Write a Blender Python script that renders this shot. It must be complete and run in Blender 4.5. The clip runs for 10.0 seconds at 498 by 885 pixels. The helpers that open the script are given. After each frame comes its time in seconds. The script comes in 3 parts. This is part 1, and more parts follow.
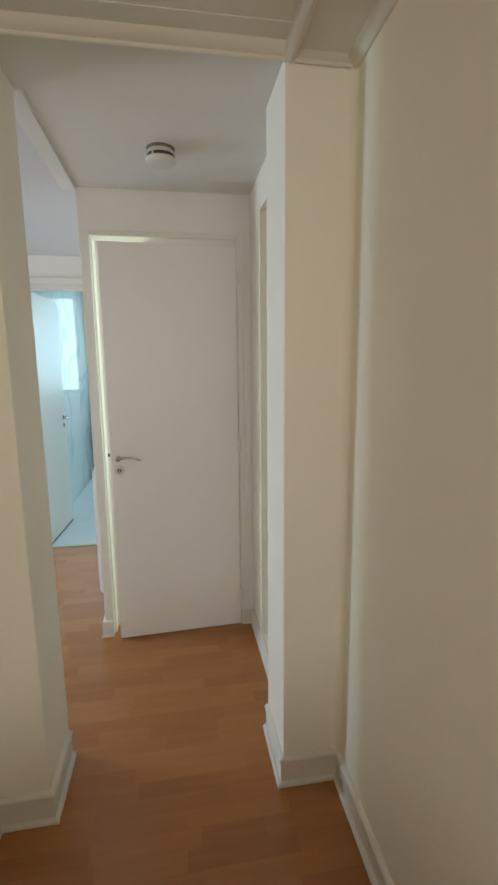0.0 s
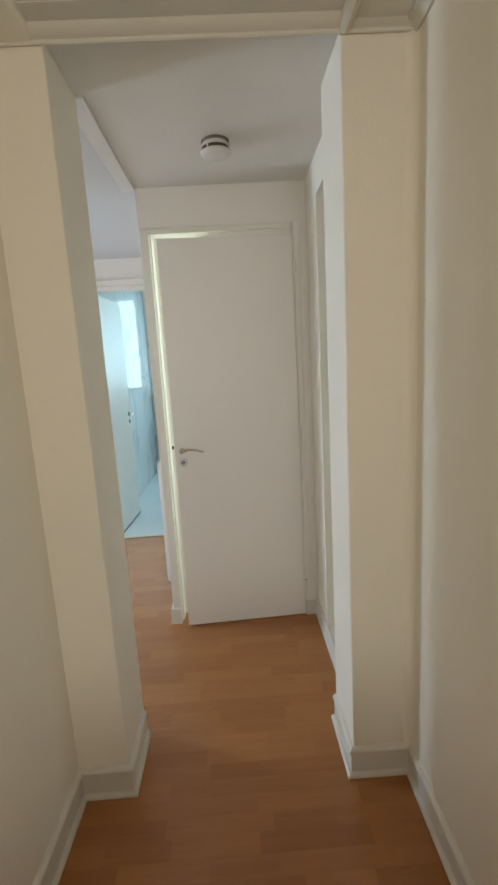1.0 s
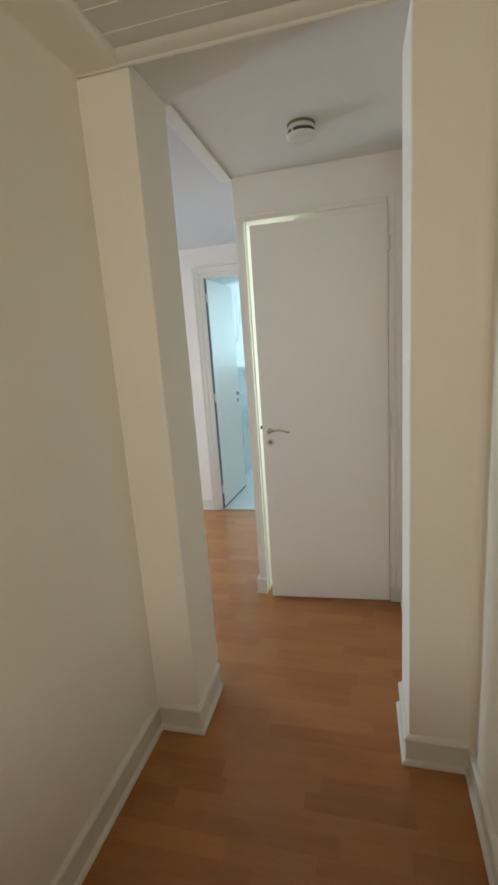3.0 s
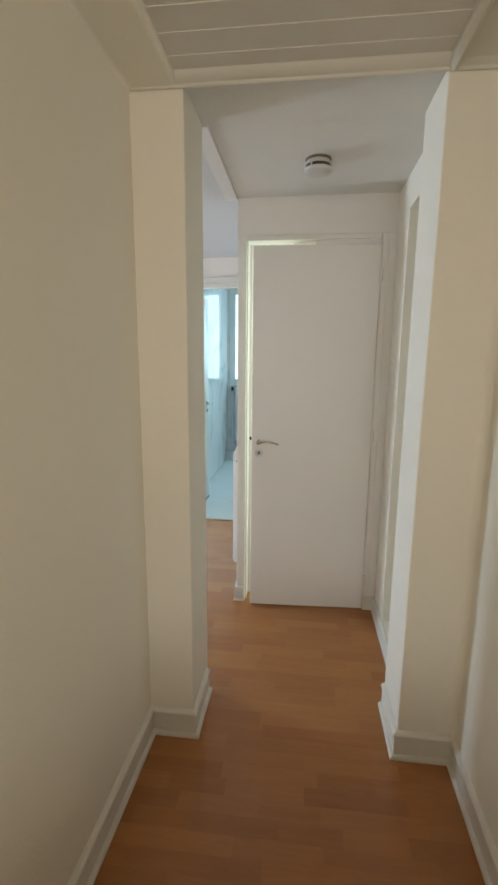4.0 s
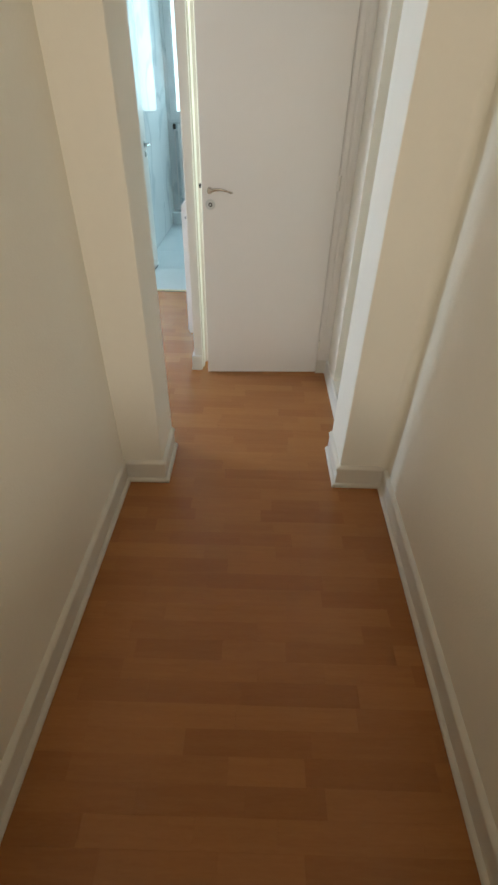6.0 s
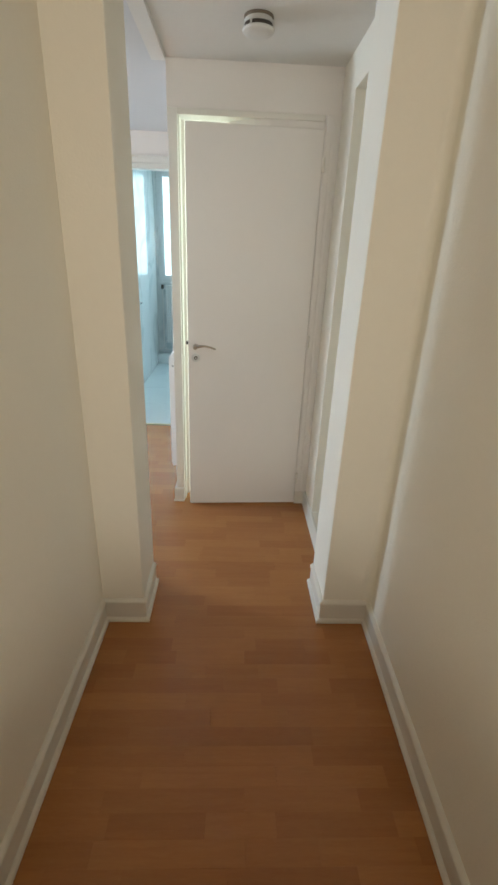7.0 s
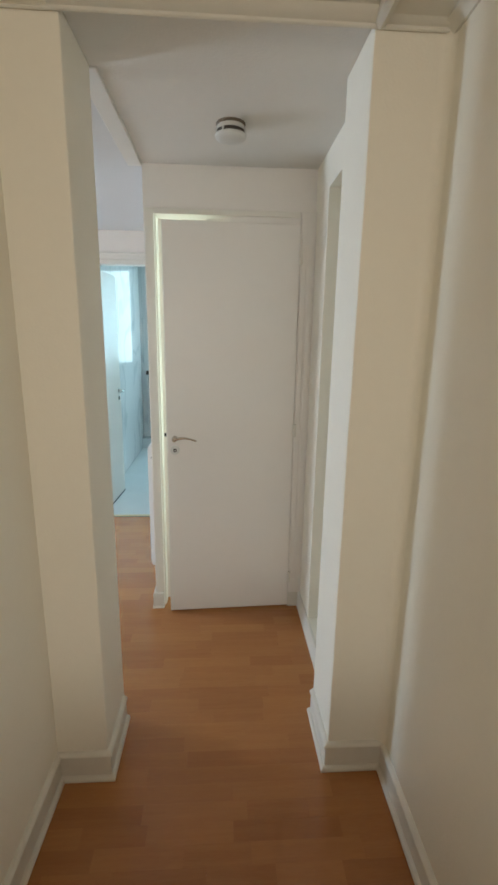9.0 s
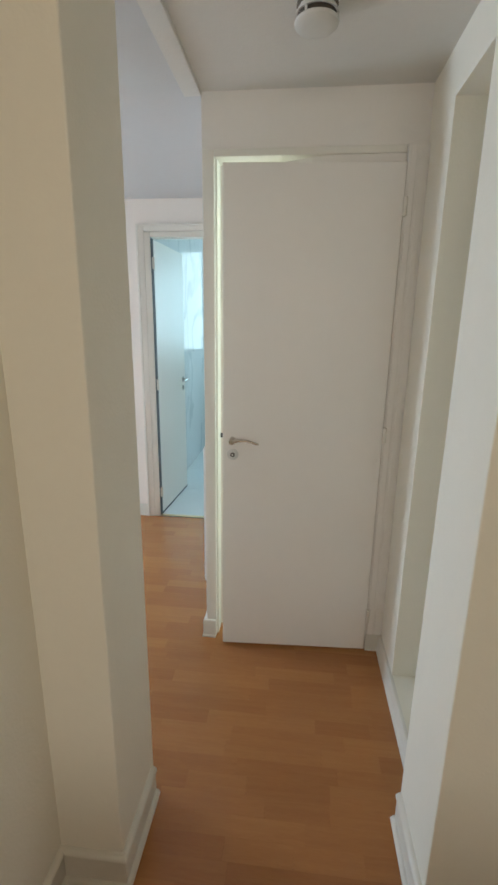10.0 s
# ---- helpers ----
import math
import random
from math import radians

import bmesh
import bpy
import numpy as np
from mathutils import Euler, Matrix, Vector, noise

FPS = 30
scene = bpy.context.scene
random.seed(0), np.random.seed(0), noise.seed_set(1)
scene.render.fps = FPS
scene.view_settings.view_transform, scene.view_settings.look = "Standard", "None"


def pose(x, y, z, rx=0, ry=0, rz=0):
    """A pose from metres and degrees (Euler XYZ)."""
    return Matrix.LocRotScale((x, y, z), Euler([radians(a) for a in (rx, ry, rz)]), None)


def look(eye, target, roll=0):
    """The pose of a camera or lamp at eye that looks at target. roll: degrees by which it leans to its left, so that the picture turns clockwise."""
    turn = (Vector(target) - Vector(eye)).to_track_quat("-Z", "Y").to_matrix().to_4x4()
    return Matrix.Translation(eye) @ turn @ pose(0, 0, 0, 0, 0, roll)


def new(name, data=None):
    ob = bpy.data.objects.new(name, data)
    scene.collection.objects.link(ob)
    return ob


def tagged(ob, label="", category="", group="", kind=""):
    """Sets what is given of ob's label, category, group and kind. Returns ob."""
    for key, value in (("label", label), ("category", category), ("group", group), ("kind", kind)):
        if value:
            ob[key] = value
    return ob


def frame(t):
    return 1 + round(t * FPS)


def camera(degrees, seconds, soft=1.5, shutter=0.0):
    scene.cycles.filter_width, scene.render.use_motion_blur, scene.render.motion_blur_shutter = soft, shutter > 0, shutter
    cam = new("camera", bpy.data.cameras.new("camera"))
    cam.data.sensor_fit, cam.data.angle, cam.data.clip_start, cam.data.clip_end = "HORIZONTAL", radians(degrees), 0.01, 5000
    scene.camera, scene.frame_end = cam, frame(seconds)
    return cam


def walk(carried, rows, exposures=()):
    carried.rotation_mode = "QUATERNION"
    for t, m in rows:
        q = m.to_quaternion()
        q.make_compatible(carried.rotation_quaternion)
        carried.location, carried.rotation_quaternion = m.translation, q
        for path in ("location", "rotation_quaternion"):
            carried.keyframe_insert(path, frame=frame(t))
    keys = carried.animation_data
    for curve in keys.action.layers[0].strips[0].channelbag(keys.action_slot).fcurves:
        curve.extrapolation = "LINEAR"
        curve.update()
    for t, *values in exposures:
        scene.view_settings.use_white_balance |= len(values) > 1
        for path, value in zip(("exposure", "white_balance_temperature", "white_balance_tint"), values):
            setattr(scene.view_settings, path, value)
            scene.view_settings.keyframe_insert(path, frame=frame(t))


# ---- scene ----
cam = camera(57.8, 10.0, soft=2.8)
PATH = [
    (0, (0.033, 0.062, 1.45), (0.346, 2.008, 1.115), -0.6),
    (0.5, (0.001, 0.035, 1.446), (0.105, 2.002, 1.099), -3.0),
    (1, (0.021, 0.064, 1.431), (0.076, 2.032, 1.078), -3.3),
    (1.5, (0.045, 0.101, 1.421), (0.075, 2.064, 1.036), -4.1),
    (2, (0.049, 0.082, 1.421), (0.082, 2.038, 1.005), -5.0),
    (2.2, (0.092, 0.073, 1.41), (0.047, 2.031, 1.005), -5.3),
    (2.5, (0.161, 0.05, 1.421), (-0.096, 1.99, 1.004), -5.1),
    (3, (0.22, 0.017, 1.447), (-0.267, 1.912, 1.033), -4.1),
    (3.2, (0.2, 0.019, 1.445), (-0.325, 1.903, 1.026), -3.7),
    (4.3, (-0.080, -0.141, 1.472), (-0.214, 1.823, 1.119), 1.7),
    (4.5, (-0.086, -0.146, 1.508), (-0.205, 1.816, 1.136), 1.8),
    (5, (-0.056, -0.164, 1.505), (-0.138, 1.795, 1.113), 1.9),
    (5.3, (-0.011, -0.146, 1.468), (-0.093, 1.752, 0.842), 1.5),
    (5.5, (-0.047, -0.111, 1.423), (-0.084, 1.691, 0.556), 2.0),
    (5.7, (-0.029, -0.085, 1.382), (-0.06, 1.591, 0.291), 1.4),
    (6.25, (-0.036, -0.088, 1.386), (-0.018, 1.475, 0.137), 1.8),
    (6.8, (-0.054, -0.101, 1.46), (0.013, 1.671, 0.533), 2.2),
    (7, (-0.055, -0.127, 1.477), (0.024, 1.716, 0.705), 2.3),
    (7.5, (-0.069, -0.157, 1.525), (0.024, 1.766, 0.984), 2.1),
    (8, (-0.069, -0.168, 1.524), (0.031, 1.775, 1.061), 1.8),
    (8.5, (-0.067, -0.106, 1.507), (0.069, 1.839, 1.061), 1.4),
    (9, (-0.021, 0.093, 1.504), (0.099, 2.038, 1.052), 0.9),
    (9.5, (0.037, 0.309, 1.499), (0.009, 2.251, 1.018), 0.3),
    (9.7, (0.047, 0.389, 1.469), (-0.042, 2.327, 0.981), 0.0),
    (10, (-0.004, 0.555, 1.46), (-0.205, 2.48, 0.959), 0.8),
]
walk(cam, [(t, look(eye, target, roll)) for t, eye, target, roll in PATH],
     exposures=[(0.0, -0.20), (1.0, -0.14), (2.0, -0.12), (2.5, -0.14), (3.0, -0.21), (3.2, -0.22), (4.3, -0.10), (5.2, -0.12), (5.5, -0.09), (6.25, 0.08), (7.0, 0.03), (8.0, -0.03), (9.0, -0.13), (10.0, -0.24)])

# ---- world and light ----
world = bpy.data.worlds.new("world")
scene.world = world
world.use_nodes = True
sky = world.node_tree.nodes.new("ShaderNodeTexSky")
sky.sky_type, sky.sun_disc = "NISHITA", False
sky.sun_elevation, sky.sun_rotation = radians(38), radians(150)
world.node_tree.links.new(sky.outputs[0], world.node_tree.nodes["Background"].inputs[0])
world.node_tree.nodes["Background"].inputs[1].default_value = 0.1


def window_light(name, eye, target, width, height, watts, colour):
    """An area lamp for the light that enters by one window opening."""
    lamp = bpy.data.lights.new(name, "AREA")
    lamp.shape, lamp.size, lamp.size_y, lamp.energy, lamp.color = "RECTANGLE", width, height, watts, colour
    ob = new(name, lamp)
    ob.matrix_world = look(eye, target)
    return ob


# bathroom lamp, set in an added second sash where it stays out of view
window_light("daylight_bath", (0.06, 6.42, 1.742), (-0.25, 5.0, 1.2), 0.78, 1.15, 16, (0.46, 0.82, 1.0))
window_light("daylight_hall", (-4.62, 3.32, 1.40), (-0.4, 2.0, 0.30), 0.60, 1.40, 106, (0.61, 0.80, 1.0))
window_light("daylight_closet", (1.36, 2.78, 1.5), (-0.3, 2.55, 1.6), 0.36, 1.1, 30, (0.74, 0.97, 0.95))
# added warm fill from behind the camera, at a window that is never seen
window_light("warm_fill_back", (0.0, -2.46, 1.72), (0.0, 0.0, 1.45), 4.0, 0.8, 55, (1.0, 0.925, 0.80))

# ---- materials ----


def material(name, colour, rough=0.5, metal=0.0, spread=0.06, scale=3.0, grain=0.03, grain_scale=60.0, bump=0.1, bump_scale=250.0, coat=0.0, per_piece=0.0):
    """A painted, metal or mineral surface with broad and fine variation and a fine relief."""
    m = bpy.data.materials.new(name)
    m.use_nodes = True
    n, l = m.node_tree.nodes, m.node_tree.links
    b = n["Principled BSDF"]
    b.inputs["Roughness"].default_value, b.inputs["Metallic"].default_value = rough, metal
    b.inputs["Coat Weight"].default_value = coat
    b.inputs["Coat Roughness"].default_value = 0.12
    co = n.new("ShaderNodeTexCoord")
    broad, fine, relief = (n.new("ShaderNodeTexNoise") for _ in range(3))
    for node, s, d in ((broad, scale, 3), (fine, grain_scale, 4), (relief, bump_scale, 2)):
        node.inputs["Scale"].default_value, node.inputs["Detail"].default_value = s, d
        l.new(co.outputs["Object"], node.inputs["Vector"])
    total = n.new("ShaderNodeMath")
    total.operation = "MULTIPLY_ADD"
    total.inputs[1].default_value = spread * 2
    total.inputs[2].default_value = 1 - spread - grain
    l.new(broad.outputs[0], total.inputs[0])
    second = n.new("ShaderNodeMath")
    second.operation = "MULTIPLY_ADD"
    second.inputs[1].default_value = grain * 2
    l.new(fine.outputs[0], second.inputs[0])
    l.new(total.outputs[0], second.inputs[2])
    value = second.outputs[0]
    if per_piece:
        info, third = n.new("ShaderNodeObjectInfo"), n.new("ShaderNodeMath")
        third.operation = "MULTIPLY_ADD"
        third.inputs[1].default_value = per_piece
        l.new(info.outputs["Random"], third.inputs[0])
        l.new(value, third.inputs[2])
        value = third.outputs[0]
    tint = n.new("ShaderNodeVectorMath")
    tint.operation = "SCALE"
    tint.inputs[0].default_value = colour
    l.new(value, tint.inputs["Scale"])
    l.new(tint.outputs[0], b.inputs["Base Color"])
    bp = n.new("ShaderNodeBump")
    bp.inputs["Strength"].default_value, bp.inputs["Distance"].default_value = bump, 0.002
    l.new(relief.outputs[0], bp.inputs["Height"])
    l.new(bp.outputs[0], b.inputs["Normal"])
    return m


def wood(name, dark, light, islands=False):
    """Beech-red laminate: fine grain along x, each strip of its own shade."""
    m = bpy.data.materials.new(name)
    m.use_nodes = True
    n, l = m.node_tree.nodes, m.node_tree.links
    b = n["Principled BSDF"]
    b.inputs["Roughness"].default_value = 0.23
    b.inputs["Specular IOR Level"].default_value = 0.5
    if islands:
        rnd = n.new("ShaderNodeNewGeometry").outputs["Random Per Island"]
    else:
        rnd = n.new("ShaderNodeObjectInfo").outputs["Random"]
    geo = n.new("ShaderNodeNewGeometry")
    shift = n.new("ShaderNodeMath")
    shift.operation = "MULTIPLY"
    shift.inputs[1].default_value = 37.0
    l.new(rnd, shift.inputs[0])
    move = n.new("ShaderNodeVectorMath")
    move.operation = "ADD"
    l.new(geo.outputs["Position"], move.inputs[0])
    l.new(shift.outputs[0], move.inputs[1])
    stretch = n.new("ShaderNodeVectorMath")
    stretch.operation = "MULTIPLY"
    stretch.inputs[1].default_value = (4.0, 60.0, 4.0)
    l.new(move.outputs[0], stretch.inputs[0])
    grain = n.new("ShaderNodeTexNoise")
    grain.inputs["Scale"].default_value, grain.inputs["Detail"].default_value, grain.inputs["Distortion"].default_value = 1.0, 5, 0.6
    l.new(stretch.outputs[0], grain.inputs["Vector"])
    flecks = n.new("ShaderNodeTexNoise")
    flecks.inputs["Scale"].default_value, flecks.inputs["Detail"].default_value = 7.0, 4
    stretch2 = n.new("ShaderNodeVectorMath")
    stretch2.operation = "MULTIPLY"
    stretch2.inputs[1].default_value = (5.0, 30.0, 5.0)
    l.new(move.outputs[0], stretch2.inputs[0])
    l.new(stretch2.outputs[0], flecks.inputs["Vector"])
    a = n.new("ShaderNodeMath")
    a.operation = "MULTIPLY_ADD"
    a.inputs[1].default_value = 0.40
    l.new(rnd, a.inputs[0])
    g = n.new("ShaderNodeMath")
    g.operation = "MULTIPLY"
    g.inputs[1].default_value = 0.45
    l.new(grain.outputs[0], g.inputs[0])
    l.new(g.outputs[0], a.inputs[2])
    c = n.new("ShaderNodeMath")
    c.operation = "MULTIPLY_ADD"
    c.inputs[1].default_value, c.inputs[2].default_value = 0.3, -0.15
    l.new(flecks.outputs[0], c.inputs[0])
    s = n.new("ShaderNodeMath")
    l.new(a.outputs[0], s.inputs[0])
    l.new(c.outputs[0], s.inputs[1])
    ramp = n.new("ShaderNodeValToRGB")
    ramp.color_ramp.elements[0].position, ramp.color_ramp.elements[0].color = 0.12, (*dark, 1)
    ramp.color_ramp.elements[1].position, ramp.color_ramp.elements[1].color = 0.86, (*light, 1)
    l.new(s.outputs[0], ramp.inputs[0])
    l.new(ramp.outputs[0], b.inputs["Base Color"])
    bp = n.new("ShaderNodeBump")
    bp.inputs["Strength"].default_value, bp.inputs["Distance"].default_value = 0.12, 0.0008
    l.new(grain.outputs[0], bp.inputs["Height"])
    l.new(bp.outputs[0], b.inputs["Normal"])
    return m


def marble(name, ground, vein):
    """Polished white marble tile with grey veins."""
    m = bpy.data.materials.new(name)
    m.use_nodes = True
    n, l = m.node_tree.nodes, m.node_tree.links
    b = n["Principled BSDF"]
    b.inputs["Roughness"].default_value = 0.05
    b.inputs["Specular IOR Level"].default_value = 0.55
    co = n.new("ShaderNodeNewGeometry")
    info = n.new("ShaderNodeObjectInfo")
    k = n.new("ShaderNodeMath")
    k.operation = "MULTIPLY"
    k.inputs[1].default_value = 9.0
    l.new(info.outputs["Random"], k.inputs[0])
    mv = n.new("ShaderNodeVectorMath")
    l.new(co.outputs["Position"], mv.inputs[0])
    l.new(k.outputs[0], mv.inputs[1])
    turned = n.new("ShaderNodeMapping")
    turned.inputs["Rotation"].default_value = (0.5, 0.0, 0.6)
    l.new(mv.outputs[0], turned.inputs["Vector"])
    wave = n.new("ShaderNodeTexWave")
    wave.inputs["Scale"].default_value, wave.inputs["Distortion"].default_value = 0.9, 14.0
    wave.inputs["Detail"].default_value, wave.inputs["Detail Scale"].default_value = 4.0, 0.8
    l.new(turned.outputs[0], wave.inputs["Vector"])
    cloud = n.new("ShaderNodeTexNoise")
    cloud.inputs["Scale"].default_value, cloud.inputs["Detail"].default_value = 2.5, 6
    l.new(mv.outputs[0], cloud.inputs["Vector"])
    ramp = n.new("ShaderNodeValToRGB")
    ramp.color_ramp.elements[0].position, ramp.color_ramp.elements[0].color = 0.0, (1, 1, 1, 1)
    ramp.color_ramp.elements[1].position, ramp.color_ramp.elements[1].color = 0.16, (0, 0, 0, 1)
    l.new(wave.outputs[0], ramp.inputs[0])
    f = n.new("ShaderNodeMath")
    f.operation = "MULTIPLY"
    l.new(ramp.outputs[0], f.inputs[0])
    l.new(cloud.outputs[0], f.inputs[1])
    mix = n.new("ShaderNodeMix")
    mix.data_type = "RGBA"
    mix.inputs[6].default_value, mix.inputs[7].default_value = (*ground, 1), (*vein, 1)
    l.new(f.outputs[0], mix.inputs[0])
    l.new(mix.outputs[2], b.inputs["Base Color"])
    return m


def glowing(name, colour, strength):
    m = bpy.data.materials.new(name)
    m.use_nodes = True
    n, l = m.node_tree.nodes, m.node_tree.links
    n.remove(n["Principled BSDF"])
    e = n.new("ShaderNodeEmission")
    e.inputs[0].default_value, e.inputs[1].default_value = (*colour, 1), strength
    l.new(e.outputs[0], n["Material Output"].inputs[0])
    return m


def glass(name, rough):
    m = bpy.data.materials.new(name)
    m.use_nodes = True
    b = m.node_tree.nodes["Principled BSDF"]
    b.inputs["Transmission Weight"].default_value, b.inputs["Roughness"].default_value, b.inputs["IOR"].default_value = 1.0, rough, 1.45
    return m


PAINT = material("cream_wall_paint", (0.845, 0.795, 0.68), 0.62, spread=0.025, scale=1.6, grain=0.015, grain_scale=40, bump=0.35, bump_scale=140)
END_PAINT = material("warm_white_wall_paint", (0.83, 0.78, 0.72), 0.62, spread=0.022, scale=1.5, grain=0.015, grain_scale=40, bump=0.3, bump_scale=140)
HALL_PAINT = material("white_wall_paint", (0.89, 0.82, 0.75), 0.6, spread=0.02, scale=1.5, grain=0.015, grain_scale=40, bump=0.3, bump_scale=140)
TRIM = material("white_gloss_trim_paint", (0.79, 0.75, 0.67), 0.3, spread=0.03, scale=4, grain=0.02, grain_scale=30, bump=0.12, bump_scale=90)
# darker copy of the trim paint, for the weaker light near the floor
SKIRTING = material("dimmed_white_gloss_baseboard_paint", (0.70, 0.66, 0.575), 0.35, spread=0.05, scale=5, grain=0.03, grain_scale=30, bump=0.15, bump_scale=80)
DOORPAINT = material("white_satin_door_paint", (0.81, 0.765, 0.71), 0.42, spread=0.02, scale=2.5, grain=0.012, grain_scale=25, bump=0.12, bump_scale=110)
CEIL = material("matt_ceiling_paint", (0.74, 0.715, 0.665), 0.8, spread=0.025, scale=1.2, grain=0.02, grain_scale=35, bump=0.4, bump_scale=120)
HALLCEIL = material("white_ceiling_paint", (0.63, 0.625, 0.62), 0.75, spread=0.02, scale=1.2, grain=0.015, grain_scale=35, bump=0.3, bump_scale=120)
SLAT = material("painted_ceiling_boards", (0.69, 0.665, 0.585), 0.55, spread=0.03, scale=2, grain=0.02, grain_scale=50, bump=0.15, bump_scale=120)
STRIP = wood("red_beech_laminate", (0.334, 0.131, 0.041), (0.472, 0.206, 0.069))
STRIPS = wood("red_beech_laminate_joined", (0.334, 0.131, 0.041), (0.472, 0.206, 0.069), True)
SUBFLOOR = material("dark_underlay", (0.20, 0.09, 0.04), 0.7)
NICKEL = material("satin_nickel", (0.56, 0.51, 0.43), 0.24, 1.0, spread=0.05, scale=20, bump=0.03)
STAINLESS = material("grey_plastic", (0.42, 0.42, 0.42), 0.4)
CHROME = material("chrome", (0.48, 0.47, 0.45), 0.16, 1.0, spread=0.02, bump=0.01)
BRASS = material("worn_brass", (0.72, 0.58, 0.34), 0.3, 1.0, spread=0.1, scale=30, bump=0.05)
BLACK = material("black_plastic", (0.02, 0.02, 0.02), 0.5)
# shade of the gaps round the bathroom door, put into a dark colour
GAP_SHADE = material("dark_gap_shade", (0.13, 0.145, 0.15), 0.7)
GRILLE = material("dark_grey_grille", (0.060, 0.048, 0.036), 0.6)
DETECTOR = material("white_plastic", (0.66, 0.645, 0.60), 0.4, spread=0.02, bump=0.03)
STAIN = material("dusty_brown_base", (0.17, 0.13, 0.09), 0.8, spread=0.1, scale=30)
ENAMEL = material("white_radiator_enamel", (0.82, 0.80, 0.79), 0.3, spread=0.02, bump=0.05)
MARBLE = marble("polished_marble_tile", (0.80, 0.82, 0.83), (0.50, 0.55, 0.58))
BATHTILE = material("pale_grey_floor_tile", (0.72, 0.76, 0.78), 0.26, spread=0.04, scale=4, grain=0.03, grain_scale=40, bump=0.1, per_piece=0.05)
GROUT = material("grey_grout", (0.42, 0.44, 0.45), 0.8)
PVC = material("white_pvc", (0.82, 0.83, 0.84), 0.3, spread=0.01, bump=0.02)
SKYGLOW = glowing("bright_overcast_sky", (0.66, 0.93, 1.0), 3.2)
PANE = glass("window_glass", 0.02)

# ---- mesh helpers ----


def mesh_object(name, bm, mat, smooth=False):
    me = bpy.data.meshes.new(name)
    bmesh.ops.recalc_face_normals(bm, faces=bm.faces)
    bm.to_mesh(me)
    bm.free()
    me.materials.append(mat)
    if smooth:
        me.polygons.foreach_set("use_smooth", [True] * len(me.polygons))
        me.set_sharp_from_angle(angle=radians(35))
    return new(name, me)


def part(name, bm, mat, parent, label="", smooth=False):
    ob = mesh_object(name, bm, mat, smooth)
    ob.parent = parent
    if label:
        ob["label"] = label
    return ob


def setting(name, bm, mat, label, category, smooth=False):
    return tagged(mesh_object(name, bm, mat, smooth), label, category, kind="structure")


def base(name, place, label, category, kind="", group=""):
    ob = new(name)
    ob.empty_display_size = 0.05
    ob.location = place
    return tagged(ob, label, category, group, kind)


def box(bm, x0, x1, y0, y1, z0, z1, bevel=0.0, segments=2):
    """Adds a box, with softened edges where bevel is given."""
    made = bmesh.ops.create_cube(bm, size=1.0)["verts"]
    for v in made:
        v.co = Vector((x0 + (v.co.x + 0.5) * (x1 - x0), y0 + (v.co.y + 0.5) * (y1 - y0), z0 + (v.co.z + 0.5) * (z1 - z0)))
    if bevel:
        edges = list({e for v in made for e in v.link_edges})
        bmesh.ops.bevel(bm, geom=edges, offset=bevel, segments=segments, affect="EDGES", profile=0.5)
    return bm


def boxes(*some, bevel=0.0):
    bm = bmesh.new()
    for s in some:
        box(bm, *s, bevel=bevel)
    return bm


def turned(points, steps=40, axis="z"):
    """A body of revolution from (radius, height) points."""
    bm = bmesh.new()
    rings = []
    for r, h in points:
        rings.append([bm.verts.new((r * math.cos(2 * math.pi * k / steps), r * math.sin(2 * math.pi * k / steps), h)) for k in range(steps)])
    for a, b in zip(rings, rings[1:]):
        for k in range(steps):
            bm.faces.new((a[k], a[(k + 1) % steps], b[(k + 1) % steps], b[k]))
    bm.faces.new(rings[0])
    bm.faces.new(rings[-1])
    if axis == "y":
        bmesh.ops.rotate(bm, verts=bm.verts, cent=(0, 0, 0), matrix=Matrix.Rotation(radians(90), 3, "X"))
    if axis == "x":
        bmesh.ops.rotate(bm, verts=bm.verts, cent=(0, 0, 0), matrix=Matrix.Rotation(radians(90), 3, "Y"))
    return bm


def moved(bm, x, y, z):
    bmesh.ops.translate(bm, verts=bm.verts, vec=(x, y, z))
    return bm


def tube(path, radius, steps=12, flat=1.0):
    """A rod along a line of points; radius may be a list, flat squeezes it in z."""
    bm = bmesh.new()
    pts = [Vector(p) for p in path]
    radii = radius if isinstance(radius, (list, tuple)) else [radius] * len(pts)
    rings = []
    for n, p in enumerate(pts):
        way = (pts[min(n + 1, len(pts) - 1)] - pts[max(n - 1, 0)]).normalized()
        side = way.cross(Vector((0, 0, 1)))
        side = side.normalized() if side.length > 0.05 else Vector((1, 0, 0))
        up = side.cross(way).normalized()
        rings.append([bm.verts.new(p + radii[n] * (math.cos(2 * math.pi * k / steps) * side + flat * math.sin(2 * math.pi * k / steps) * up)) for k in range(steps)])
    for a, b in zip(rings, rings[1:]):
        for k in range(steps):
            bm.faces.new((a[k], a[(k + 1) % steps], b[(k + 1) % steps], b[k]))
    bm.faces.new(rings[0])
    bm.faces.new(rings[-1])
    return bm


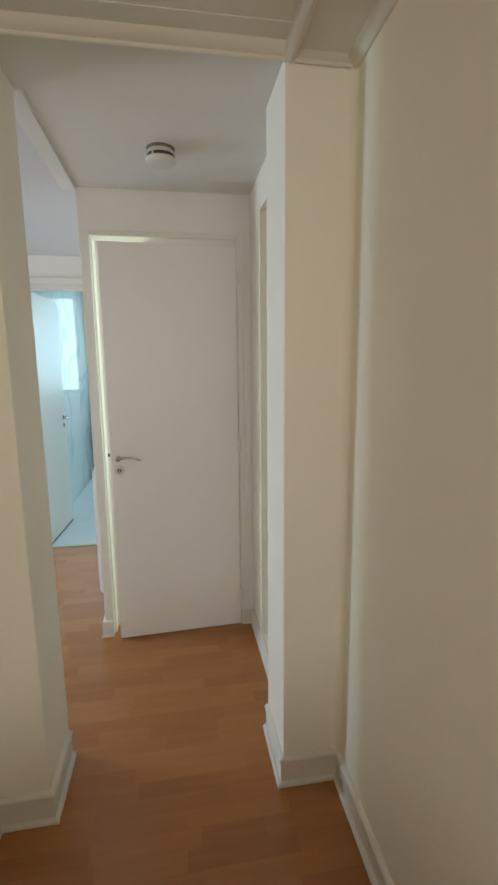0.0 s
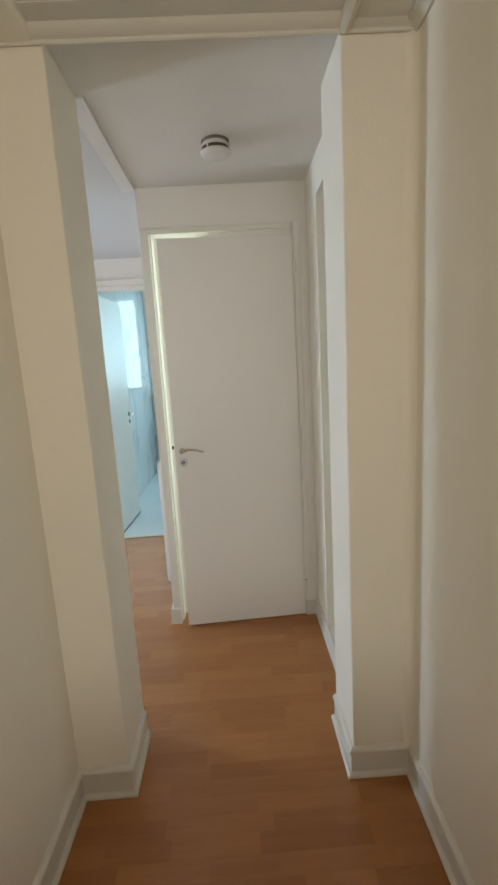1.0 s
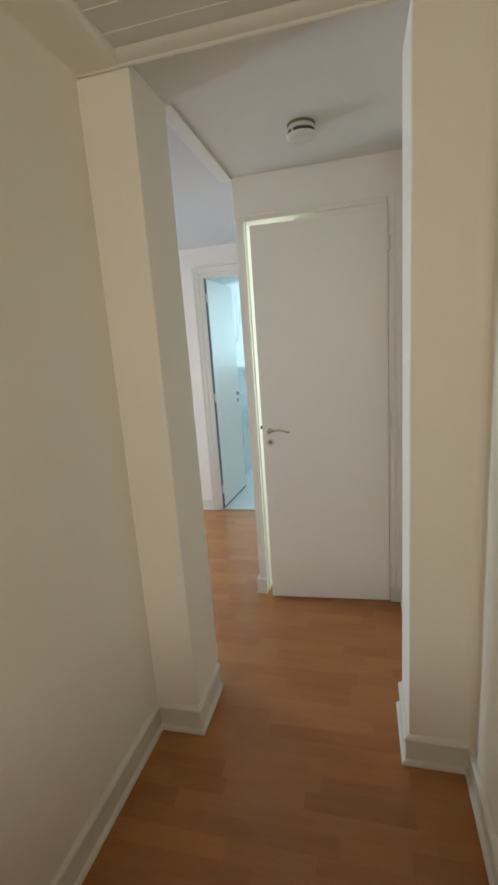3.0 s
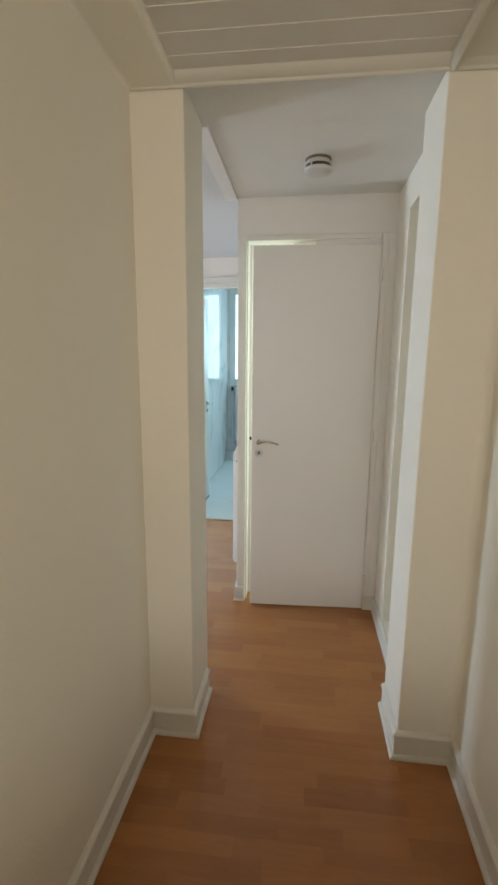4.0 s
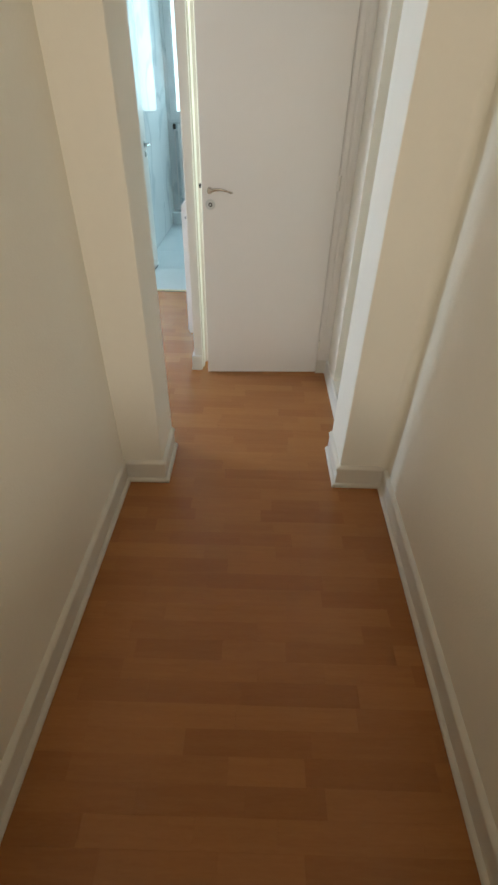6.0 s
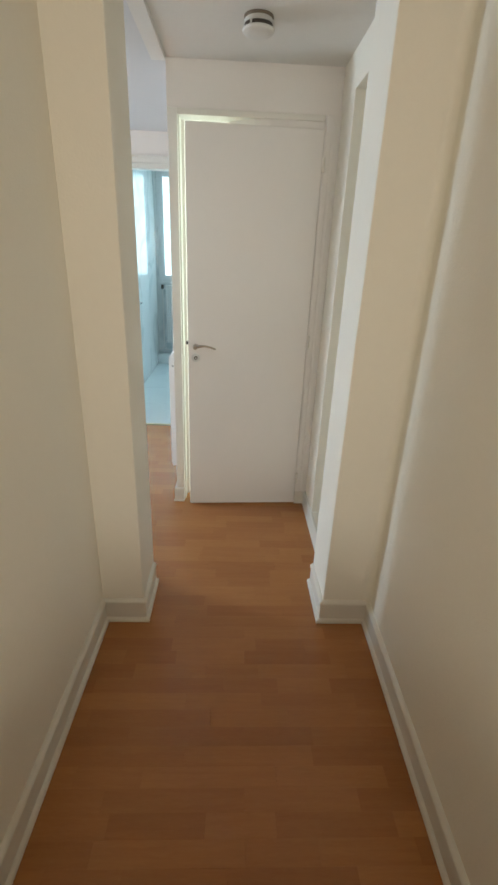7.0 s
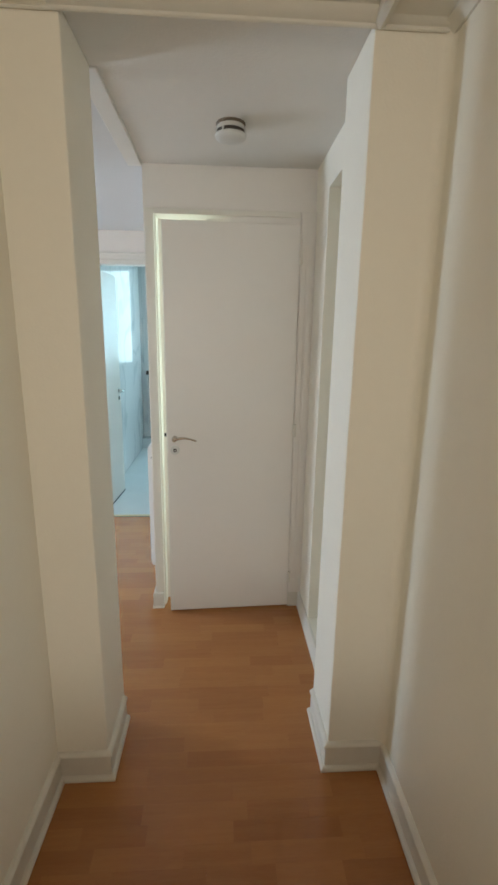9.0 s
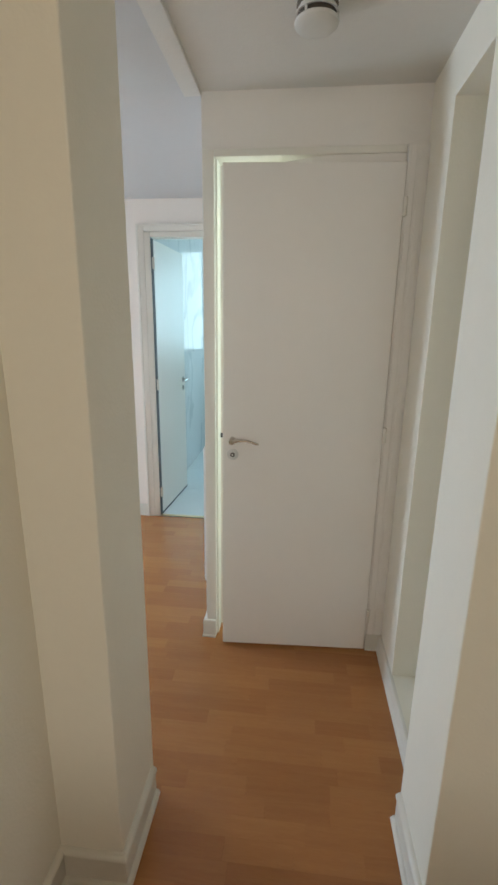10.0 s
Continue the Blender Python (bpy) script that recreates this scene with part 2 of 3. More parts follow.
def sweep(path, profile):
    """A moulding with mitred corners. path: (x, y) points with the room on the left hand; profile: (distance into the room, z)."""
    bm = bmesh.new()
    pts = [Vector(p) for p in path]
    rings = []
    for n, p in enumerate(pts):
        sides = []
        if n:
            d = (p - pts[n - 1]).normalized()
            sides.append(Vector((-d.y, d.x)))
        if n < len(pts) - 1:
            d = (pts[n + 1] - p).normalized()
            sides.append(Vector((-d.y, d.x)))
        if len(sides) == 2:
            m = (sides[0] + sides[1]).normalized()
            m = m / max(m.dot(sides[0]), 0.2)
        else:
            m = sides[0]
        rings.append([bm.verts.new((p.x + m.x * o, p.y + m.y * o, z)) for o, z in profile])
    for a, b in zip(rings, rings[1:]):
        for k in range(len(profile)):
            j = (k + 1) % len(profile)
            bm.faces.new((a[k], a[j], b[j], b[k]))
    bm.faces.new(rings[0])
    bm.faces.new(rings[-1])
    return bm


def plastered_pier(x0, x1, y0, y1, z0, z1, inner):
    """A pier whose plaster is slightly out of true; inner: +1 or -1, the side that stands free."""
    bm = bmesh.new()
    r, plan = 0.004, []
    xf, xb = (x1, x0) if inner > 0 else (x0, x1)
    plan += [(xb, y0 + 0.0)] + [(xb + (xf - xb) * t, y0) for t in (0.3, 0.6, 0.85)]
    for a in range(5):
        t = math.pi / 2 * a / 4
        plan.append((xf - inner * r * (1 - math.sin(t)), y0 + r * (1 - math.cos(t))))
    plan += [(xf, y0 + (y1 - y0) * t) for t in (0.2, 0.5, 0.8)] + [(xf, y1), (xb, y1)]
    levels = [z0 + (z1 - z0) * k / 70 for k in range(71)]
    rings = []
    for z in levels:
        ring = []
        for x, y in plan:
            free = 1.0 if abs(x - xb) > 0.001 and abs(y - y1) > 0.001 else 0.0
            p = Vector((x * 2.0, y * 2.0, z * 3.0 + 7 * inner))
            q = Vector((x * 9.0, y * 9.0, z * 16.0))
            w = free * (0.0016 * noise.noise(p) + 0.0005 * noise.noise(q))
            v = free * (0.0016 * noise.noise(p + Vector((5, 3, 1))) + 0.0005 * noise.noise(q + Vector((2, 8, 4))))
            ring.append(bm.verts.new((x + w, y + v, z)))
        rings.append(ring)
    m = len(plan)
    for a, b in zip(rings, rings[1:]):
        for k in range(m):
            bm.faces.new((a[k], a[(k + 1) % m], b[(k + 1) % m], b[k]))
    bm.faces.new(rings[0])
    bm.faces.new(rings[-1])
    return bm


# ---- the plan, in metres ----
BK = -0.3                       # where the corridor leaves the room behind
LW, RW = -0.582, 0.558          # side walls of the corridor
LP, RP = -0.412, 0.357          # inner faces of the two piers
PF, PB = 1.397, 1.655           # front and back of the piers
RE = 0.428                      # side wall past the pier
END = 2.428                     # end wall with the closed-to door
HW = -0.392                     # side wall of the hall, past the end wall
BW = 3.77                       # wall of the bathroom door
BL, BB = -1.11, 6.36            # bathroom: tiled side wall, window wall
CZ = 2.280                      # ceiling
TOP = 2.62
SKEW = 0.0193                   # the corridor runs slightly askew to the piers: sideways metres a metre


def askew(x, y):
    return x + SKEW * (y - PF)


def askew_wall(x0, x1):
    """One side wall of the corridor, from the room behind to the back of the piers."""
    bm = boxes((x0, x1, BK, PB, 0, TOP))
    for v in bm.verts:
        v.co.x = askew(v.co.x, v.co.y)
    return bm


# ---- walls ----
setting("wall_corridor_left", askew_wall(LW - 0.1, LW), PAINT, "cream painted plaster side wall of the corridor", "wall")
setting("wall_corridor_right", askew_wall(RW, RW + 0.15), PAINT, "cream painted plaster side wall of the corridor", "wall")
setting("wall_pier_left", plastered_pier(LW - 0.03, LP, PF, PB - 0.001, 0, TOP, 1), PAINT, "cream painted pier that narrows the corridor", "wall pier", True)
setting("wall_pier_right", plastered_pier(RP, RW + 0.03, PF, PB - 0.001, 0, TOP, -1), PAINT, "cream painted pier that narrows the corridor", "wall pier", True)
setting("wall_niche_side", boxes(
    (RE, RE + 0.12, PB, 1.70, 0, TOP), (RE, RE + 0.12, 2.155, END, 0, TOP), (RE, RE + 0.12, 1.70, 2.155, 2.125, TOP),
    (RE, RE + 0.12, 1.70, 2.155, 0, 0.088)), PAINT, "white painted side wall with a tall shallow niche", "wall")
setting("wall_niche_back", boxes((RE + 0.12, RE + 0.17, PB, END, 0, TOP)), PAINT, "white painted back of the niche", "wall")
setting("wall_end", boxes(
    (HW, -0.3892, END, END + 0.09, 0, TOP), (0.4272, 1.5, END, END + 0.09, 0, TOP), (-0.3892, 0.4272, END, END + 0.09, 2.0921, TOP)),
    END_PAINT, "white painted end wall round the white door", "wall")
setting("wall_hall_right", boxes((HW, HW + 0.07, END + 0.09, BW, 0, TOP)), HALL_PAINT, "white painted side wall of the hall", "wall")
setting("wall_bath_door", boxes(
    (-4.8, -1.072, BW, BW + 0.08, 0, TOP), (-0.40, 1.5, BW, BW + 0.08, 0, TOP), (-1.072, -0.40, BW, BW + 0.08, 2.062, TOP)),
    HALL_PAINT, "white painted wall round the bathroom door", "wall")
setting("wall_hall_near", boxes((-4.8, LW - 0.1, PB - 0.1, PB, 0, TOP)), HALL_PAINT, "white painted wall of the hall", "wall")
setting("wall_hall_left", boxes(
    (-4.8, -4.7, PB, 2.70, 0, TOP), (-4.8, -4.7, 3.74, BW, 0, TOP), (-4.8, -4.7, 2.70, 3.74, 0, 0.4), (-4.8, -4.7, 2.70, 3.74, 2.2, TOP)),
    HALL_PAINT, "white painted hall wall with a window", "wall")
setting("wall_side_room", boxes((1.4, 1.5, END + 0.09, 2.58, 0, TOP), (1.4, 1.5, 2.98, BW, 0, TOP), (1.4, 1.5, 2.58, 2.98, 0, 0.9), (1.4, 1.5, 2.58, 2.98, 2.1, TOP)),
        HALL_PAINT, "white painted wall with a window behind the door", "wall")
setting("wall_back", boxes((-2.6, -2.1, -2.6, -2.5, 0, TOP), (2.1, 2.6, -2.6, -2.5, 0, TOP), (-2.1, 2.1, -2.6, -2.5, 2.2, TOP), (-2.1, 2.1, -2.6, -2.5, 0, 1.25),
        (-2.7, -2.6, -2.6, BK + 0.1, 0, TOP), (2.6, 2.7, -2.6, BK + 0.1, 0, TOP), (-2.6, LW - 0.1, BK, BK + 0.1, 0, TOP), (RW + 0.1, 2.6, BK, BK + 0.1, 0, TOP)),
        PAINT, "unseen cream walls added behind the camera, with a wide window", "wall")
# unseen wall, added only to shade the near floor and lower walls
setting("wall_light_block", boxes((LW - 0.1, RW + 0.1, BK - 0.1, BK, 0, 0.86), bevel=0.004), PAINT, "unseen low cream wall added behind the corridor to shade the floor", "wall")
setting("wall_bath_left", boxes((BL - 0.12, BL - 0.012, BW + 0.08, BB + 0.12, 0, TOP)), GROUT, "bathroom side wall under marble tiles", "wall")
setting("wall_bath_window", boxes(
    (BL - 0.012, -1.075, BB, BB + 0.12, 0, TOP), (0.53, 0.7, BB, BB + 0.12, 0, TOP), (-1.075, 0.53, BB, BB + 0.12, 0, 1.085), (-1.075, 0.53, BB, BB + 0.12, 2.40, TOP)),
    MARBLE, "marble clad bathroom wall with a window", "wall")
setting("wall_bath_right", boxes((0.6, 0.7, BW + 0.08, BB, 0, TOP)), HALL_PAINT, "white painted bathroom wall", "wall")

# the plaster runs round the inner corner beside the right pier
HOLLOW = 0.036


def corner(r, steps):
    return [(RW + r * (math.cos(math.pi / 2 * k / steps) - 1), PF + r * (math.sin(math.pi / 2 * k / steps) - 1)) for k in range(steps + 1)]


def hollow_corner():
    bm = bmesh.new()
    plan = [(askew(x, y) if k == 0 else x, y) for k, (x, y) in enumerate(corner(HOLLOW, 10))] + [(RW - HOLLOW, PF + 0.02), (RW + 0.02, PF + 0.02), (RW + 0.02, PF - HOLLOW)]
    rings = [[bm.verts.new((x, y, z)) for x, y in plan] for z in (0.0, 2.257)]
    m = len(plan)
    for k in range(m):
        bm.faces.new((rings[0][k], rings[0][(k + 1) % m], rings[1][(k + 1) % m], rings[1][k]))
    bm.faces.new(rings[0])
    bm.faces.new(rings[1])
    return bm


setting("wall_corner_right", hollow_corner(), PAINT, "cream plaster rounded into the inner corner beside the pier", "wall", True)

# ---- ceilings ----
setting("ceiling_passage", boxes((HW, RE + 0.12, PB, END, CZ, CZ + 0.05)), CEIL, "matt off-white plaster ceiling with a smoke detector", "ceiling")
setting("ceiling_lintel", boxes((LP, RP, PF, PB, CZ - 0.008, CZ + 0.05), bevel=0.003), CEIL, "matt off-white lintel between two piers", "ceiling")
setting("ceiling_band", boxes((-0.456, HW, PB, END + 0.005, CZ - 0.013, CZ + 0.05), bevel=0.003), CEIL, "slightly proud plaster band at the ceiling edge", "ceiling")
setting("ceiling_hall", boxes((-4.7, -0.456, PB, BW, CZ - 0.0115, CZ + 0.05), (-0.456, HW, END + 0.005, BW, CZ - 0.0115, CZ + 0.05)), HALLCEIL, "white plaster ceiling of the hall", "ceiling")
setting("ceiling_side_room", boxes((HW + 0.07, 1.4, END + 0.09, BW, 2.4, 2.45)), CEIL, "white plaster ceiling of the small room", "ceiling")
setting("ceiling_bath", boxes((BL - 0.012, 0.6, BW + 0.08, BB, 2.52, 2.57)), CEIL, "white plaster ceiling of the bathroom", "ceiling")


def board_ceiling():
    """Boards that run across the corridor, each with one edge proud of the next, in one mesh."""
    bm = bmesh.new()
    y = 1.385
    while y > BK:
        w = 0.0905
        prof = [(y, 2.292), (y, 2.2838), (y - w + 0.0008, 2.2812), (y - w, 2.2817), (y - w, 2.292)]
        ends = [[bm.verts.new((x, py, pz)) for py, pz in prof] for x in (-0.47, 0.42)]
        for k in range(len(prof)):
            j = (k + 1) % len(prof)
            bm.faces.new((ends[0][k], ends[0][j], ends[1][j], ends[1][k]))
        y -= w
    box(bm, LW - 0.05, RW, BK, PF, 2.292, 2.33)
    return bm


setting("ceiling_corridor", board_ceiling(), SLAT, "off-white painted tongue-and-groove board ceiling", "ceiling")
setting("ceiling_back_room", boxes((-2.6, 2.6, -2.5, BK, 2.34, 2.40)), CEIL, "white plaster ceiling of the room behind", "ceiling")


def coved_edge():
    """The boxed edge over the wall: a hollow at the wall, a flat underside, a rounded lip."""
    prof = [(LW - 0.06, 2.30), (LW - 0.06, 2.243)]
    prof += [(0.016 - 0.016 * math.cos(math.pi / 2 * k / 8), 2.243 + 0.016 * math.sin(math.pi / 2 * k / 8)) for k in range(9)]
    lip = [(-0.430 - 0.016 + 0.016 * math.sin(math.pi / 2 * k / 6), 2.259 + 0.016 - 0.016 * math.cos(math.pi / 2 * k / 6)) for k in range(7)]
    bm, rings = bmesh.new(), []
    for y in (BK, PF + 0.001):
        ring = prof[:2] + [(askew(LW, y) + x, z) for x, z in prof[2:]] + lip + [(-0.430, 2.30)]
        rings.append([bm.verts.new((x, y, z)) for x, z in ring])
    m = len(rings[0])
    for k in range(m):
        bm.faces.new((rings[0][k], rings[0][(k + 1) % m], rings[1][(k + 1) % m], rings[1][k]))
    bm.faces.new(rings[0])
    bm.faces.new(rings[1])
    return bm


setting("ceiling_box_left", coved_edge(), PAINT, "cream boxed edge with a hollow cove along the board ceiling", "ceiling", True)
setting("ceiling_box_right", boxes((0.365, RW + 0.01, BK, PF + 0.01, 2.272, 2.30), bevel=0.003), SLAT, "off-white boxed edge along the board ceiling", "ceiling")
COVE = [(0.0, 2.256), (0.006, 2.253), (0.010, 2.256), (0.011, 2.262), (0.018, 2.264), (0.029, 2.270), (0.037, 2.277), (0.042, 2.2845), (0.0, 2.287)]
setting("trim_cornice", sweep([(RW, PF), (LW, PF)], COVE), SLAT, "off-white moulded cornice across the corridor", "moulding", True)
BEAD = [(0.0, 2.256), (0.012, 2.252), (0.022, 2.256), (0.028, 2.264), (0.028, 2.288), (0.0, 2.288)]
setting("trim_ceiling_bead", sweep([(0.380, BK), (0.380, PF - 0.004)], BEAD), SLAT, "off-white moulding along the ceiling boards", "moulding", True)
COVE2 = [(0.0, 2.246), (0.007, 2.246), (0.012, 2.256), (0.022, 2.266), (0.032, 2.268), (0.032, 2.2735), (0.0, 2.2735)]
setting("trim_ceiling_cove", sweep([(askew(RW, BK), BK), (RW, PF - 0.004)], COVE2), SLAT, "off-white cove moulding along wall and ceiling", "moulding", True)

# ---- baseboards ----
BOARD = [(-0.002, 0.0), (0.0235, 0.0), (0.0240, 0.005), (0.0215, 0.0115), (0.0170, 0.0155), (0.0110, 0.0170), (0.0105, 0.0200), (0.0105, 0.0900), (0.0160, 0.0925), (0.0165, 0.0960), (0.0140, 0.1010), (0.0050, 0.1085), (-0.002, 0.110)]
SKIRT = "white gloss painted baseboard with a shoe bead"
setting("baseboard_left", sweep([(LP, PB - 0.012), (LP, PF), (LW, PF), (askew(LW, BK), BK)], BOARD), SKIRTING, SKIRT, "baseboard", True)
setting("baseboard_right", sweep([(askew(RW, BK), BK), *corner(0.012, 4), (RP, PF), (RP, PB - 0.006)], BOARD), SKIRTING, SKIRT, "baseboard", True)
PLAIN = [(-0.002, 0.0), (0.017, 0.0), (0.017, 0.006), (0.0125, 0.012), (0.0125, 0.082), (0.009, 0.089), (-0.002, 0.091)]
setting("baseboard_niche", sweep([(RE, PB), (RE, END - 0.010), (0.358, END - 0.010)], PLAIN), SKIRTING, SKIRT, "baseboard", True)
setting("baseboard_end", sweep([(-0.346, END - 0.010), (HW - 0.001, END - 0.010), (HW - 0.001, BW)], PLAIN), SKIRTING, SKIRT, "baseboard", True)
setting("baseboard_bath_wall", sweep([(-1.118, BW), (-4.7, BW)], PLAIN), SKIRTING, SKIRT, "baseboard", True)

# ---- end door, a little ajar ----
fr = base("door_frame_1", (0, END, 0), "white painted wooden door frame with a lit rebate", "door frame", "structure")
for nm, b in (("jamb", (-0.389, -0.344, END - 0.010, END + 0.089, 0.0, 2.092)), ("jamb", (0.3545, 0.432, END - 0.010, END + 0.089, 0.0, 2.092)), ("head", (-0.3441, 0.3546, END - 0.0098, END + 0.089, 2.066, 2.092)),
              ("stop", (-0.3441, -0.336, END + 0.012, END + 0.085, 0.0, 2.0662)), ("stop", (0.343, 0.3546, END + 0.012, END + 0.085, 0.0, 2.0662))):
    part(nm, moved(boxes(b, bevel=0.003), 0, -END, 0), DOORPAINT if b[0] > 0.3 else TRIM, fr)
for b in ((0.3548, 0.4279, -0.028, -0.010, 0.0895, 2.088), (0.3620, 0.3850, -0.0315, -0.0278, 0.0895, 2.086), (0.3960, 0.4180, -0.0305, -0.0278, 0.0895, 2.086)):
    part("casing", boxes(b, bevel=0.0015), DOORPAINT, fr)

# added top stop, tapered to make the light above the door fade out
tp = bmesh.new()
plan = [(-0.10, 0.085), (-0.10, 0.070), (0.02, 0.012), (0.10, -0.002), (0.3543, -0.004), (0.3543, 0.085)]
rings = [[tp.verts.new((x, y, z)) for x, y in plan] for z in (2.034, 2.0662)]
for k in range(len(plan)):
    tp.faces.new((rings[0][k], rings[0][(k + 1) % 6], rings[1][(k + 1) % 6], rings[1][k]))
tp.faces.new(rings[0])
tp.faces.new(rings[1])
part("stop", tp, DOORPAINT, fr)

HINGE = (0.353, 2.394)
door = base("door_1", (*HINGE, 0), "flat white painted flush door, slightly ajar, with a lever handle", "door", "structure")
door.rotation_euler = (0, 0, radians(2.9))
part("leaf", boxes((-0.657, 0.0002, 0.0, 0.040, 0.012, 2.030), bevel=0.003), DOORPAINT, door)
handle = part("handle", moved(turned([(0.012, 0.0), (0.0125, 0.006), (0.011, 0.012), (0.0105, 0.040), (0.0125, 0.046), (0.011, 0.052)], 24, "y"), -0.615, 0.0, 1.0), NICKEL, door, "satin nickel lever handle", True)
part("lever", tube([(-0.615, -0.040, 1.0), (-0.605, -0.046, 1.003), (-0.585, -0.047, 1.007), (-0.560, -0.046, 1.007), (-0.535, -0.045, 1.001), (-0.514, -0.044, 0.994), (-0.505, -0.043, 0.992)],
     [0.0105, 0.0105, 0.0085, 0.0068, 0.0062, 0.0068, 0.004], 14, 0.75), NICKEL, handle, "", True)
rose = part("key_rosette", moved(turned([(0.024, 0.0), (0.024, 0.003), (0.022, 0.006), (0.019, 0.007)], 32, "y"), -0.615, 0.0, 0.936), DETECTOR, door, "round white key rosette", True)
part("cylinder", moved(turned([(0.0095, 0.006), (0.0095, 0.011), (0.007, 0.012)], 24, "y"), -0.615, 0.0, 0.936), GRILLE, rose, "dark lock cylinder")
part("keyhole", moved(turned([(0.004, 0.011), (0.004, 0.0135)], 16, "y"), -0.615, 0.0, 0.936), DETECTOR, rose)
part("latch", boxes((-0.668, -0.656, 0.013, 0.026, 1.004, 1.022), bevel=0.002), BLACK, door, "dark latch bolt")
for hz in (0.19, 1.035, 1.883):
    part("hinge", moved(turned([(0.0065, -0.032), (0.008, -0.030), (0.008, -0.001), (0.0072, 0.0), (0.008, 0.001), (0.008, 0.030), (0.0065, 0.032)], 18), 0.004, -0.006, hz), TRIM, door, "painted hinge knuckle", True)

# ---- smoke detector ----
sd = base("smoke_detector", (0.010, 2.0, CZ), "round white smoke detector with a dark vent slot on the ceiling", "smoke detector")
part("base_plate", turned([(0.0545, 0.0), (0.055, -0.004), (0.052, -0.009)], 48), STAIN, sd, "brownish mounting plate", True)
part("housing", turned([(0.046, -0.008), (0.0500, -0.009), (0.0530, -0.014), (0.0570, -0.0235), (0.0565, -0.0250), (0.050, -0.0250)], 48), DETECTOR, sd, "", True)
part("vent", turned([(0.052, -0.0250), (0.0545, -0.0385)], 48), GRILLE, sd, "dark vent slot")
part("cap", turned([(0.050, -0.0385), (0.0580, -0.0387), (0.0590, -0.041), (0.0575, -0.047), (0.052, -0.0515), (0.035, -0.0540), (0.015, -0.0550), (0.003, -0.0555)], 48), DETECTOR, sd, "", True)
for ang in (238, 352, 115):
    rib = boxes((0.0515, 0.0568, -0.003, 0.003, -0.0387, -0.0248))
    bmesh.ops.rotate(rib, verts=rib.verts, cent=(0, 0, 0), matrix=Matrix.Rotation(radians(ang), 3, "Z"))
    part("rib", rib, DETECTOR, sd)

# ---- hall ----
HEAT = [(0.0, 0.10), (0.058, 0.10), (0.066, 0.112), (0.070, 0.13), (0.070, 0.845), (0.066, 0.862), (0.020, 0.905), (0.0, 0.908)]
heater = base("panel_heater", (HW, 2.72, 0), "white electric panel heater with a sloped top on the wall", "heater")


def heater_body():
    bm = bmesh.new()
    ends = [[bm.verts.new((-o, y, z)) for o, z in HEAT] for y in (0.0, 0.62)]
    for k in range(len(HEAT)):
        j = (k + 1) % len(HEAT)
        bm.faces.new((ends[0][k], ends[0][j], ends[1][j], ends[1][k]))
    bm.faces.new(ends[0])
    bm.faces.new(ends[1])
    return bm


part("body", heater_body(), ENAMEL, heater, "", True)
part("knob", moved(turned([(0.007, 0.0), (0.007, 0.005), (0.005, 0.006)], 18, "y"), -0.045, 0.0, 0.80), STAINLESS, heater, "small grey knob")
for fy in (0.05, 0.55):
    part("foot", boxes((-0.045, -0.020, fy, fy + 0.03, 0.0, 0.10), bevel=0.003), ENAMEL, heater)

# ---- bathroom door ----
bf = base("door_frame_2", (-1.03, BW, 0), "white moulded frame and casing of the bathroom door", "door frame", "structure")
for nm, b in (
    ("casing", (-1.118, -1.072, BW - 0.020, BW, 0, 2.105)), ("casing", (-1.075, -1.032, BW - 0.013, BW + 0.002, 0, 2.062)),
    ("casing", (-0.43, -0.394, BW - 0.013, BW + 0.082, 0, 2.062)), ("head", (-1.072, -0.394, BW - 0.020, BW, 2.064, 2.105)),
    ("head", (-1.032, -0.43, BW - 0.013, BW + 0.082, 2.030, 2.064)), ("bead", (-1.126, -1.110, BW - 0.026, BW, 0, 2.113)), ("bead", (-1.110, -0.394, BW - 0.026, BW, 2.098, 2.113))):
    part(nm, moved(boxes(b, bevel=0.004), 1.03, -BW, 0), TRIM, bf)

bd = base("door_2", (-1.022, BW + 0.075, 0), "flat white painted bathroom door, standing wide open", "door", "structure")
bd.rotation_euler = (0, 0, radians(86.5))
part("leaf", boxes((-0.036, 0.610, 0.0, 0.040, 0.014, 2.024), bevel=0.003), DOORPAINT, bd)
# two dark strips stand in for the shaded gaps beside and below the leaf
part("hinge_gap_shade", boxes((-0.071, -0.0355, 0.0012, 0.038, 0.005, 2.026)), GAP_SHADE, bd, "dark strip for the shaded gap at the hinge edge")
part("bottom_gap_shade", boxes((-0.036, 0.610, -0.0005, 0.039, 0.003, 0.018)), GAP_SHADE, bd, "dark strip for the shaded gap under the door")
bh = part("handle", moved(turned([(0.024, 0.0), (0.024, 0.005), (0.010, 0.008), (0.0095, 0.045), (0.011, 0.05)], 24, "y"), 0.545, 0.0, 1.005), CHROME, bd, "chrome lever handle", True)
part("lever", tube([(0.545, -0.045, 1.005), (0.535, -0.051, 1.005), (0.50, -0.052, 1.005), (0.43, -0.050, 1.004)], [0.010, 0.010, 0.009, 0.007], 12), CHROME, bh, "", True)
part("key_rosette", moved(turned([(0.022, 0.0), (0.022, 0.005), (0.018, 0.007)], 24, "y"), 0.545, 0.0, 0.935), CHROME, bd, "chrome key rosette", True)
